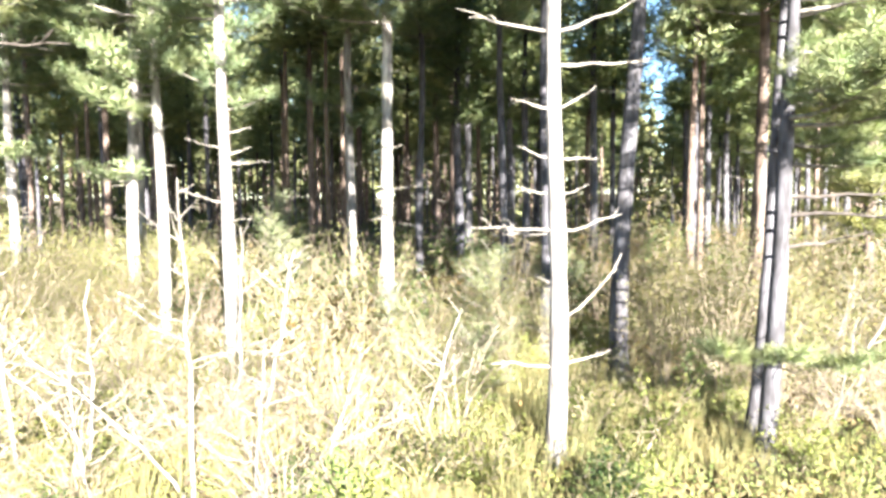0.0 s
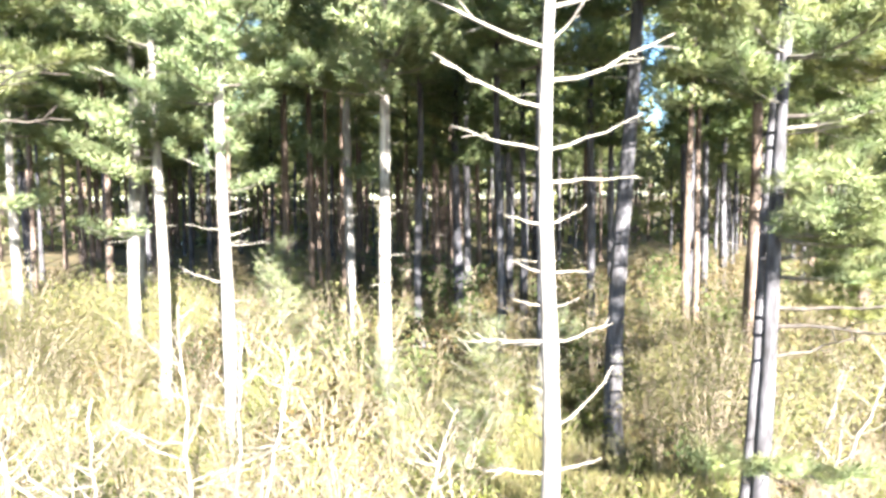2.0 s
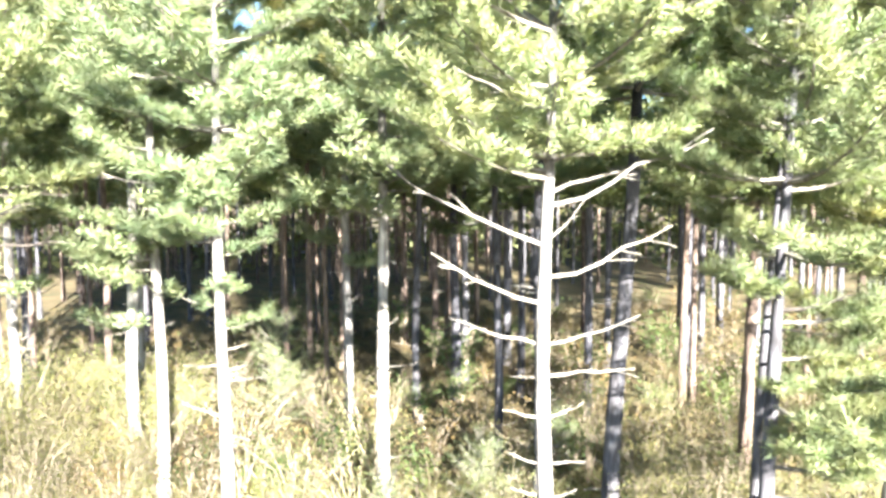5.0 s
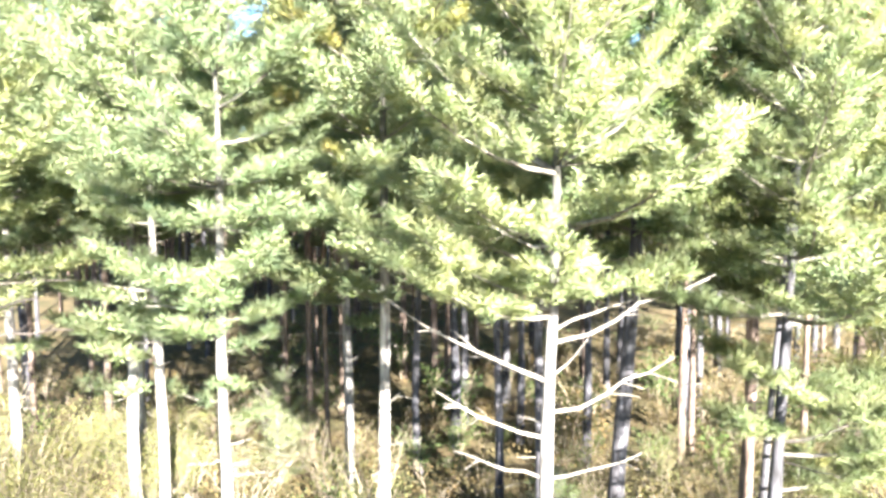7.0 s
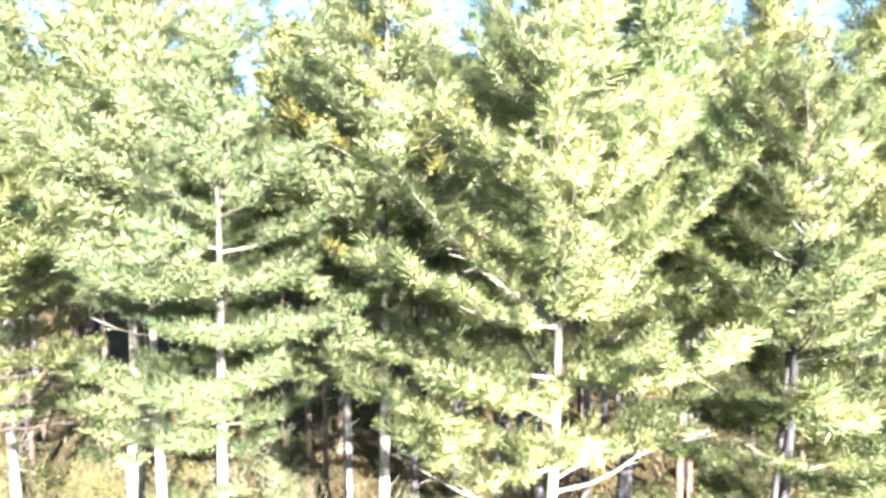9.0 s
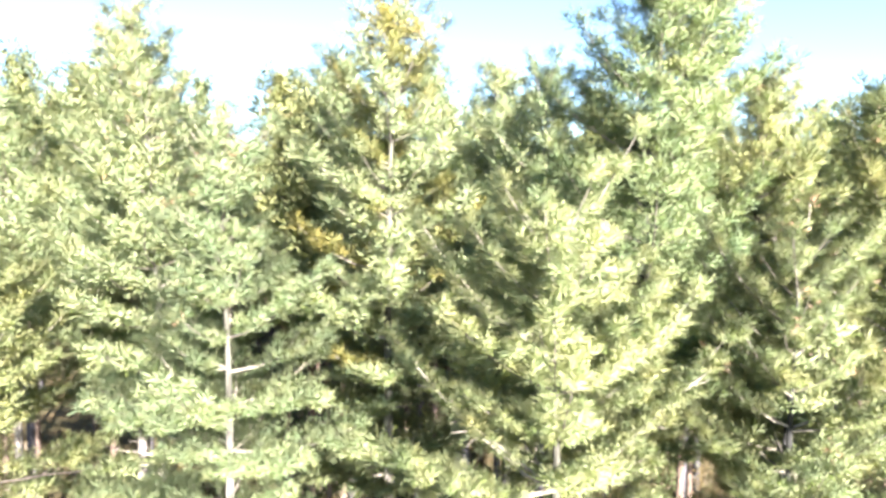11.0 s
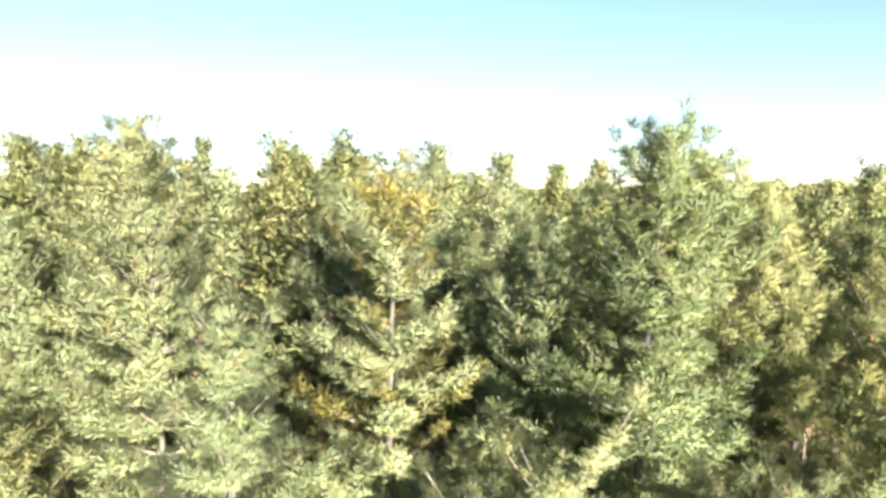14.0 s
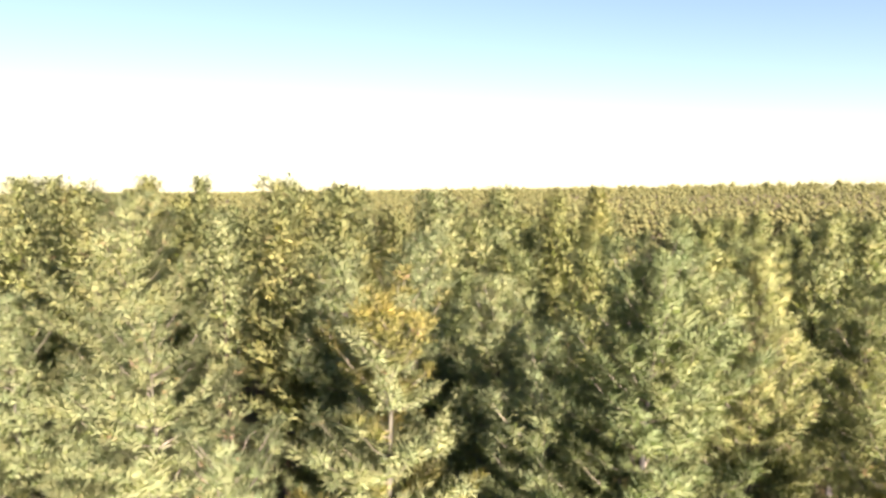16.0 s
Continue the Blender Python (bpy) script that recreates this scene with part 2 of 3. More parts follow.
        d = (r * 0.8 + rng.normal(0, 0.45, (n, 3))) * flat + a * (0.6 + 0.4 * q) + np.array([0, 0, 0.18])
        d /= np.linalg.norm(d, axis=1)[:, None] + 1e-9
        ln = b * rng.uniform(0.95, 1.75, (n, 1)) * (1 - 0.3 * q * q)
        s = np.cross(d, rng.normal(size=(n, 3)))
        s /= np.linalg.norm(s, axis=1)[:, None] + 1e-9
        w = s * b * broad * rng.uniform(0.65, 1.35, (n, 1))
        flare = (rng.uniform(size=(n, 1)) < 0.12).astype(float)
        tip, low = foot + d * ln, foot + d * ln * 0.08
        one, two = low * (1 - flare) + tip * flare, tip * (1 - flare) + low * flare
        v = np.stack([one - w, one + w, two], 1).reshape(-1, 3)
        soft = r * 0.22 + np.repeat(lift, count, 0) + rng.normal(0, 0.04, (n, 3))
        soft /= np.linalg.norm(soft, axis=1)[:, None]
        self.add(v, np.arange(len(v)).reshape(-1, 3), np.repeat(soft, 3, 0))

    def leaves(self, centre, size, rng, up=0.4):
        """Folded diamond leaves of two triangles."""
        n = len(centre)
        d = rng.normal(size=(n, 3))
        d[:, 2] += up
        d /= np.linalg.norm(d, axis=1)[:, None]
        f = rng.normal(size=(n, 3)) * 0.5 + [0.1, -0.45, 0.8]
        soft = rng.normal(size=(n, 3)) * 0.18 + [0.1, -0.4, 0.8]
        soft /= np.linalg.norm(soft, axis=1)[:, None]
        f *= np.sign(((f - d * (d * f).sum(1)[:, None]) * soft).sum(1))[:, None]
        s = np.cross(d, f)
        s /= np.linalg.norm(s, axis=1)[:, None] + 1e-9
        ln = (size * rng.uniform(0.6, 1.3, n))[:, None]
        v = np.stack([centre, centre + d * ln * 0.5 + s * ln * 0.32, centre + d * ln, centre + d * ln * 0.5 - s * ln * 0.32], 1).reshape(-1, 3)
        k = np.arange(n)[:, None] * 4
        self.add(v, np.concatenate([k + [0, 1, 2], k + [0, 2, 3]]), np.repeat(soft, 4, 0))

    def mesh(self, name, mat, smooth=False):
        return mesh_of(name, np.concatenate(self.v), np.concatenate(self.f), mat, smooth, np.concatenate(self.nor) if smooth else None)


OCTA = (np.array([(1, 0, 0), (-1, 0, 0), (0, 1, 0), (0, -1, 0), (0, 0, 1), (0, 0, -1.0)]),
        np.array([(0, 2, 4), (2, 1, 4), (1, 3, 4), (3, 0, 4), (2, 0, 5), (1, 2, 5), (3, 1, 5), (0, 3, 5)]))


def ground_z(x, y):
    """A nearly level floor with low swells; far off it rises to a wooded ridge, most to the right."""
    d = math.hypot(x, y)
    z = 0.25 * noise.noise((x * 0.06, y * 0.06, 0.0)) * min(1, d / 12)
    far = min(1.0, max(0.0, (d - 140) / 460))
    side = 0.5 + 0.5 * math.sin(math.atan2(x, y) * 1.9 - 0.1)
    return z + far * far * (3 - 2 * far) * (1.0 + 9.5 * side)


# ---- ground ----
def ground():
    rings = [0.0] + list(np.geomspace(1.5, 4800, 70))
    spokes = 96
    v = [(0, 0, ground_z(0, 0))]
    for r in rings[1:]:
        for k in range(spokes):
            a = 2 * math.pi * k / spokes
            x, y = r * math.sin(a), r * math.cos(a)
            v.append((x, y, ground_z(x, y)))
    f = [(0, 1 + (k + 1) % spokes, 1 + k) for k in range(spokes)]
    for i in range(len(rings) - 2):
        a, b = 1 + i * spokes, 1 + (i + 1) * spokes
        for k in range(spokes):
            k2 = (k + 1) % spokes
            f += [(a + k, a + k2, b + k), (a + k2, b + k2, b + k)]
    ob = new("ground", mesh_of("ground", v, f, FLOOR, True))
    return tagged(ob, "brown forest floor with needle litter and soil", "ground", kind="structure")


ground()


# ---- pines ----
def plume(needles, wood, start, azim, length, slope, curl, rng, grain, blades, droop=0.0, twigs=True):
    """One live limb: a rising bough with side twigs in a flat spray; along the twigs sit separate brushes of needles, their tips turned up."""
    n = 6
    s = np.linspace(0, 1, n)
    wob = rng.normal(0, 0.05 * length)
    out = np.array([math.cos(azim), math.sin(azim), 0.0])
    side = np.array([-out[1], out[0], 0.0])
    up = np.array([0, 0, 1.0])
    pts = np.array(start) + length * (s[:, None] * out + (slope * s + curl * s ** 2.2 - droop * np.sin(math.pi * s))[:, None] * up) + (wob * np.sin(s * 3))[:, None] * side
    r0 = 0.008 + 0.013 * length

    def along(t):
        return np.stack([np.interp(t, s, pts[:, k]) for k in range(3)], 1)

    if wood is not None:
        k = slice(0, n) if twigs else slice(0, n, 3)
        wood.tube(pts[k], np.linspace(r0, 0.006, n)[k], 4 if twigs else 3, False)
    slim = min(1.0, 0.55 + 0.45 * length / 1.4)
    nt = max(2, int(round(length * 2.7 / grain ** 0.7)))
    t = np.tile(np.linspace(0.2, 0.96, nt), 2) + rng.normal(0, 0.035, 2 * nt)
    sgn = np.repeat([-1.0, 1.0], nt)
    tl = np.clip(0.58 * length * (1.12 - t) * np.clip(0.45 + 1.6 * t, 0, 1) * rng.uniform(0.55, 1.2, 2 * nt), 0.1 * grain, 1.05)
    rise = 0.2 + 0.5 * (slope + curl * t) + rng.normal(0, 0.1, 2 * nt)
    d = out * 0.66 + side * (sgn * rng.uniform(0.5, 0.9, 2 * nt))[:, None] + up * rise[:, None]
    d /= np.linalg.norm(d, axis=1)[:, None]
    root = along(t)
    mids, ways = [], []
    for level, share in enumerate((1.0, 0.66, 0.36)):
        m = tl > level * 0.24 * grain
        mids.append((root + d * (tl * share * rng.uniform(0.9, 1.06, 2 * nt))[:, None])[m])
        ways.append(d[m])
    nl = max(2, int(round(length * 1.7 / grain)))
    tt = np.linspace(0.4, 1.0, nl)
    mids.append(along(tt))
    ways.append(np.repeat(((pts[-1] - pts[-2]) / np.linalg.norm(pts[-1] - pts[-2]))[None], nl, 0))
    mid, way = np.concatenate(mids), np.concatenate(ways)
    m = len(mid)
    mid = mid + up * (0.04 * grain) + rng.normal(0, 0.03 * grain, (m, 3))
    way = way + up * rng.uniform(0.1, 0.55, (m, 1)) + rng.normal(0, 0.16, (m, 3))
    way /= np.linalg.norm(way, axis=1)[:, None]
    big = 0.15 * grain * slim * rng.uniform(0.75, 1.3, m)
    if wood is not None and twigs:
        for p0, p1 in zip(root, mid[:2 * nt]):
            wood.tube(np.stack([p0, p1]), [0.008, 0.003], 3, False)
    across = (mid - pts[0]) @ side / (0.4 * length + 0.2)
    lift = up * 0.55 + out * 0.45 + side * np.clip(across, -1, 1)[:, None] * 0.3
    needles.brush(mid, way, big, blades, lift, rng, 0.058 if grain < 1.1 else 0.084 if grain < 1.6 else 0.19)
    return pts[-1]


def dead_limb(start, azim, length, rise, rng, r0=0.02, wood=None):
    p = Pile()
    s = np.linspace(0, 1, 6)
    out = np.array([math.cos(azim), math.sin(azim), 0])
    side = np.array([-out[1], out[0], 0])
    pts = np.array(start) + s[:, None] * out * length + (rise * s ** 1.3)[:, None] * np.array([0, 0, 1.0])
    pts[1:] += rng.normal(0, 0.018 * length, (5, 3))
    p.tube(pts, r0 * (1.05 - 0.75 * s), 5)
    for _ in range(int(1 + length * 2)):
        q = rng.uniform(0.35, 0.95)
        p0 = np.array([np.interp(q, s, pts[:, k]) for k in range(3)])
        d = out * 0.6 + side * rng.choice([-1, 1]) * rng.uniform(0.3, 0.9) + np.array([0, 0, rng.uniform(-0.2, 0.6)])
        ln = length * rng.uniform(0.12, 0.32)
        p.tube(np.stack([p0, p0 + d * ln * 0.6 + rng.normal(0, 0.02, 3), p0 + d * ln]), [r0 * 0.4, r0 * 0.3, r0 * 0.15], 3)
    return p.mesh("dead_limb", wood or DEADWOOD, True)


def pine(x, y, h, r0, base, reach, seed, label, lean=(0.0, 0.0), needles=NEEDLES, wood=BARK, grain=1.2, blades=62, blunt=0.72,
         gap=0.93, near=True, dead=(), stubs=12, low=(), cones=0, fork=None, group="", sides=14, rings=26, dead_wood=None, gold=0.0):
    """A white pine: tapered trunk, whorls of upswept limbs with flat sprays of needle brushes, dead limbs below."""
    rng = np.random.default_rng(seed)
    tree = tagged(new("pine_tree"), label, "tree", group)
    tree.location = (x, y, ground_z(x, y) - 0.15)
    zs = np.linspace(0, 1, rings)
    bend = rng.normal(0, 0.05, 4)

    def axis_at(z):
        u = z / h
        return np.array([lean[0] * z + bend[0] * math.sin(u * 5 + bend[1] * 40) + bend[2] * math.sin(u * 11), lean[1] * z + bend[3] * math.sin(u * 6), z])

    def radius(z):
        u = z / h
        return r0 * (1 - u) ** 0.8 * (1 + 0.45 * math.exp(-z / 0.35)) + 0.008

    trunk = Pile()
    tp = np.array([axis_at(u * h) for u in zs])
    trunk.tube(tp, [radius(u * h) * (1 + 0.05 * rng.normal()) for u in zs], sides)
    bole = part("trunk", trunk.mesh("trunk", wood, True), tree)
    limbs, crown, cone, old = Pile(), Pile(), Pile(), Pile()

    def bough(aim, p0, az, ln, slope, curl):
        own = Pile() if near else limbs
        tip = plume(aim, own, p0, az, ln, slope, curl, rng, grain, blades, 0.05, near)
        if near:
            part("limb", own.mesh("limb", LIVE_LIMB), bole)
        return tip

    def whorls(z0, z1, top, reach_here, at):
        z = z0
        turn = rng.uniform(0, 6)
        while z < z1:
            u = (z - z0) / (top - z0)
            prof = min(1.0, 0.62 + 2.2 * u) * max(0.0, 1 - u) ** blunt + 0.05
            k = int(rng.integers(5, 7)) if near else 5
            turn += rng.uniform(0.4, 1.1)
            for b in range(k):
                if u < 0.85 and rng.uniform() < 0.07:
                    continue
                ln = reach_here * prof * rng.choice([rng.uniform(0.4, 0.75), rng.uniform(0.8, 1.2)])
                az = turn + 2 * math.pi * b / k + rng.uniform(-0.3, 0.3)
                slope = 0.06 + 0.7 * u + 0.9 * max(0.0, u - 0.75) * 4 * 0.5 + rng.uniform(-0.12, 0.15)
                zz = z + rng.uniform(-0.12, 0.12)
                aim = crown
                if gold and rng.uniform() < gold * 1.6 * u:
                    aim = old
                tip = bough(aim, at(zz), az, max(0.22, ln), slope, rng.uniform(0.08, 0.36))
                if cones and u > 0.45 and rng.uniform() < cones:
                    cone.blades(np.repeat(tip[None], 6, 0) + rng.normal(0, 0.1, (6, 3)), np.repeat([[0, 0, 0.6]], 6, 0), 6, 0.085, 0.024, 0.8, rng)
            z += gap * (1.12 - 0.78 * u)
        lt = np.array([at(top - 0.75 + 0.75 * q) for q in np.linspace(0, 1, 5)])
        crown.brush(lt, rng.normal(0, 0.2, lt.shape) + [0, 0, 1.0], np.full(5, 0.1 * grain), blades, np.repeat([[0.0, -0.3, 0.5]], 5, 0), rng)

    whorls(base, h - 0.25, h, reach, axis_at)
    if fork:
        fz, fx, fy, fh, fr = fork
        foot = axis_at(fz)

        def stem(z):
            u = (z - fz) / (fh - fz)
            return np.array([foot[0] + fx * u ** 0.7, foot[1] + fy * u ** 0.7, z])
        q = Pile()
        q.tube([stem(fz + (fh - fz) * u) for u in np.linspace(0, 1, 12)], np.linspace(radius(fz) * 0.7, 0.012, 12), 8)
        part("second_stem", q.mesh("second_stem", wood, True), tree)
        whorls(fz + 1.2, fh - 0.2, fh, fr, stem)
    for z, az, ln, slope in low:
        bough(crown, axis_at(z), radians(az), ln, slope, 0.15)
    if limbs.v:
        tagged(part("bough_wood", limbs.mesh("bough_wood", LIMBWOOD_SHADED), tree), kind="stuff")
    part("crown", crown.mesh("crown", needles, True), tree)
    if old.v:
        part("yellowed_needles", old.mesh("yellowed_needles", NEEDLES_GOLD, True), tree, "yellow old needles about to fall")
    if cone.v:
        tagged(part("cone_bunch", cone.mesh("cone_bunch", CONES), tree, "clusters of brown cones"), kind="stuff")
    for z, az, ln, rise in dead:
        a = radians(az)
        p0 = axis_at(z) + 0.7 * radius(z) * np.array([math.cos(a), math.sin(a), 0])
        part("dead_limb", dead_limb(p0, a, ln, rise, rng, 0.016 + 0.009 * ln, dead_wood), bole)
    if stubs:
        for _ in range(stubs):
            z, a = rng.uniform(1.5, base), rng.uniform(0, 2 * math.pi)
            p0 = axis_at(z) + 0.7 * radius(z) * np.array([math.cos(a), math.sin(a), 0])
            part("dead_limb", dead_limb(p0, a, rng.uniform(0.2, 0.95), rng.uniform(-0.05, 0.2), rng, 0.014, dead_wood), bole)
    return tree


# azimuths below: 0 towards +x, 90 away from the eye, 180 towards -x
MAIN_DEAD = [(1.8, 185, 1.0, 0.1), (1.85, 350, 0.7, 0.25), (2.6, 350, 0.85, 1.0), (3.95, 190, 1.3, 0.05), (3.9, 165, 0.9, -0.05), (3.95, 10, 1.0, 0.25),
             (4.5, 350, 0.4, 0.15), (4.5, 170, 0.5, 0.1), (5.05, 185, 0.5, 0.2), (5.05, 5, 0.6, 0.0), (5.8, 190, 0.6, 0.15), (5.8, 340, 0.55, 0.3),
             (6.45, 5, 1.4, 0.1), (6.95, 175, 1.4, 0.4), (6.95, 350, 1.35, 0.5), (7.6, 185, 1.7, 0.75), (8.0, 10, 2.0, 0.75), (8.5, 178, 2.35, 1.2),
             (8.6, 345, 0.5, 0.6), (9.1, 0, 2.3, 1.0), (9.3, 20, 1.6, 0.5), (11.7, 184, 2.1, 2.0), (11.8, 350, 2.1, 1.9), (10.6, 196, 1.5, 0.5)]
pine(1.76, 9.8, 16.0, 0.155, 9.8, 2.9, 11, "tall pale pine trunk with bleached dead limbs below its crown", dead=MAIN_DEAD, stubs=4, 
     grain=0.8, blades=124, blunt=0.5, low=[(9.6, 190, 3.3, 0.36), (9.5, 205, 2.6, 0.2), (9.8, 215, 2.8, 0.3), (10.2, 165, 2.6, 0.4), (11.7, 180, 2.5, 0.8), (11.8, 355, 2.5, 0.8)], lean=(-0.004, 0))
pine(-4.72, 13.8, 17.4, 0.16, 9.6, 3.2, 12, "straight sunlit pine with sprays of green low on its trunk", cones=0.2, grain=1.0, blades=112, blunt=0.62, stubs=9, 
     low=[(6.4, 0, 1.0, 0.15), (6.9, 200, 0.9, 0.2), (8.0, 10, 1.0, 0.2), (8.3, 190, 1.9, 0.1), (8.7, 10, 1.7, 0.15), (8.5, 260, 1.6, 0.1), (9.0, 280, 1.6, 0.2), (9.2, 230, 1.8, 0.2), (7.3, 300, 0.8, 0.1)],
     dead=[(5.9, 5, 0.5, 0.15), (5.45, 355, 0.5, 0.15), (4.4, 170, 1.1, 0.35), (8.9, 175, 1.7, 0.1)])
pine(-8.25, 18.4, 19.5, 0.17, 10.5, 3.7, 13, "pine with a pale trunk beside a thicker one", cones=0.35, stubs=12,
     low=[(7.4, 200, 2.6, 0.05), (7.6, 255, 2.2, 0.1), (7.8, 330, 1.5, 0.1), (7.1, 170, 2.4, 0.05), (7.9, 290, 2.2, 0.1), (8.4, 215, 2.5, 0.1), (6.8, 235, 1.8, 0.05), (8.8, 310, 2.3, 0.1)], dead=[(9.6, 170, 1.9, 0.4), (8.6, 185, 1.8, 0.3)])
pine(-9.9, 20.5, 18.6, 0.2, 10.0, 3.1, 14, "thick pine trunk rising from pale brush", grain=1.45, blades=50, stubs=10, low=[(5.0, 190, 1.3, 0.05), (5.1, 290, 0.9, 0.1)])
pine(-1.5, 17.0, 20.6, 0.19, 9.8, 3.2, 115, "pine with a yellowing top and a leaning pale trunk", lean=(0.012, -0.06), blunt=0.62, gold=0.55, cones=0.25,
     low=[(8.9, 185, 3.2, 0.08), (9.2, 205, 2.6, 0.1), (8.8, 250, 1.8, 0.1), (9.4, 330, 2.0, 0.1), (9.6, 290, 2.4, 0.1)])
pine(-3.22, 22.1, 20.5, 0.19, 10.0, 3.0, 16, "pine trunk with broken stubs and low green sprays", grain=1.45, blades=50, low=[(6.8, 320, 1.4, 0.05), (7.5, 200, 1.3, 0.1)], stubs=14)
pine(4.1, 14.6, 21.5, 0.215, 10.5, 3.6, 117, "tallest pine with a forked top and a shaded thick trunk", lean=(0.033, 0), blunt=0.7, grain=1.2, needles=NEEDLES_BLUE, wood=BARK_SHADED,
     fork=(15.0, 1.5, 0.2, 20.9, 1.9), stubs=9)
pine(5.17, 10.5, 14.6, 0.085, 10.0, 1.8, 18, "slender dark pine close behind a thicker one", lean=(0.05, 0), wood=BARK_SHADED, stubs=1)
pine(5.13, 9.8, 15.4, 0.14, 8.3, 2.9, 19, "pine with brown cones and dead limbs darkened for shade", needles=NEEDLES_WARM, grain=0.8, blades=124, blunt=0.5, dead_wood=LIMBWOOD_SHADED, lean=(0.034, 0.02), cones=0.4, wood=BARK_SHADED, stubs=6,
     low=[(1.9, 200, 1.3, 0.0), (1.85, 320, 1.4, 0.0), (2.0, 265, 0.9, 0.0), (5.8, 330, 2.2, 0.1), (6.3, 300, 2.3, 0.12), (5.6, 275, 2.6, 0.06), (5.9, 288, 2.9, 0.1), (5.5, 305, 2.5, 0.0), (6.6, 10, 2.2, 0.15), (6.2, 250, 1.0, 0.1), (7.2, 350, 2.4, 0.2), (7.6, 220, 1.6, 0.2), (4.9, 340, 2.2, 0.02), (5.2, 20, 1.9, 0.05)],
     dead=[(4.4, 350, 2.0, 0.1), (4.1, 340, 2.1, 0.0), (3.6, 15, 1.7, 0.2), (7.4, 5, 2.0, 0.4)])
pine(2.6, 16.2, 19.4, 0.16, 9.5, 3.0, 20, "full green pine with a shaded trunk close behind a pale one", wood=BARK_SHADED)
pine(-0.85, 24.8, 21.0, 0.16, 10.5, 2.8, 21, "slim shaded pine in the second row", grain=1.45, blades=50, wood=BARK_SHADED)
pine(-11.0, 23.0, 22.3, 0.22, 10.5, 4.5, 22, "broad pine with a brown-tipped pointed top", grain=1.3, blades=56, cones=0.7, stubs=8)
pine(-11.3, 15.0, 15.6, 0.16, 8.5, 2.9, 23, "pine reaching bare crooked limbs out of its crown", dead_wood=LIMBWOOD_SHADED, stubs=10, dead=[(7.9, 10, 2.4, 0.3), (8.6, 340, 2.6, 0.5), (9.2, 20, 2.2, 0.1)])
pine(9.5, 12.9, 17.7, 0.17, 7.5, 3.2, 24, "bushy pine with rusty cone clusters", needles=NEEDLES_WARM, grain=1.15, cones=0.4, dead_wood=LIMBWOOD_SHADED, low=[(3.6, 190, 2.0, 0.05), (4.2, 205, 2.3, 0.08), (4.9, 175, 2.2, 0.05), (5.5, 195, 2.4, 0.1), (6.4, 170, 2.3, 0.2)])
pine(8.4, 17.0, 19.2, 0.18, 9.0, 3.1, 25, "pine with a narrow cone-bearing top", needles=NEEDLES_OLIVE, wood=BARK_RED, cones=0.55)
pine(12.5, 25.0, 20.5, 0.16, 10.0, 2.8, 26, "pine with a pale slim trunk standing in dry brush", grain=1.45, blades=50, wood=BARK_RED)
pine(1.9, 20.6, 20.0, 0.15, 10.0, 2.7, 27, "green pine in the second row", grain=1.45, blades=50, wood=BARK_SHADED)
pine(-16.5, 19.0, 19.0, 0.2, 9.0, 3.2, 28, "leafy pine at the edge of the clearing", grain=1.45, blades=50, low=[(6.5, 300, 2.0, 0.1), (7.2, 350, 2.0, 0.1)])
pine(-15.2, 22.5, 19.2, 0.18, 8.5, 3.0, 31, "pine with a full crown at the edge of the brush", grain=1.45, blades=50, low=[(6.0, 330, 1.8, 0.05)])
pine(13.2, 19.6, 19.0, 0.17, 8.0, 3.1, 32, "full pine at the far side of the clearing", grain=1.45, blades=50, wood=BARK_RED, needles=NEEDLES_DEEP, cones=0.3)
pine(17.8, 24.5, 19.6, 0.17, 8.5, 3.1, 33, "full pine before the deep wood", grain=1.45, blades=50, needles=NEEDLES_DEEP, wood=BARK_RED, cones=0.25)

# second growth behind: a few shapes, many trees
# x, y, trunk radius, height of the top
MID = [(2.1, 36.5, 0.17, 21.0), (13.7, 36.0, 0.21, 21.2), (-5.6, 27.0, 0.15, 20.0), (1.5, 58.0, 0.16, 21.5), (-8.0, 62.0, 0.14, 22.5), (15.0, 60.0, 0.16, 21.0), (-7.2, 29.5, 0.16, 21.5), (-4.6, 25.6, 0.14, 20.5), (3.6, 28.0, 0.14, 20.0), (0.4, 33.0, 0.16, 20.4),
       (6.0, 25.5, 0.14, 20.2), (11.6, 29.5, 0.19, 20.6), (9.4, 24.0, 0.15, 19.8), (-10.4, 41.5, 0.2, 23.6), (-0.3, 36.2, 0.2, 22.6), (4.5, 48.0, 0.2, 22.9), (10.4, 25.6, 0.17, 20.3),
       (16.2, 27.5, 0.16, 19.8), (-14.6, 31.0, 0.16, 22.6), (20.2, 30.0, 0.17, 21.4), (-20.0, 36.0, 0.17, 23.2), (-26.0, 40.0, 0.17, 23.3), (-16.2, 44.0, 0.17, 23.7), (-22.5, 50.0, 0.17, 23.6),
       (-30.0, 47.0, 0.17, 23.6), (-7.0, 47.0, 0.17, 22.9), (-18.5, 28.5, 0.16, 22.2), (-33.0, 55.0, 0.17, 23.8), (-13.0, 56.0, 0.17, 23.5), (9.6, 52.0, 0.17, 22.4)]
KIND_TOP = [21.0, 21.2, 20.0, 21.5, 22.5, 22.8]
rng_mid = np.random.default_rng(5)
kinds = []
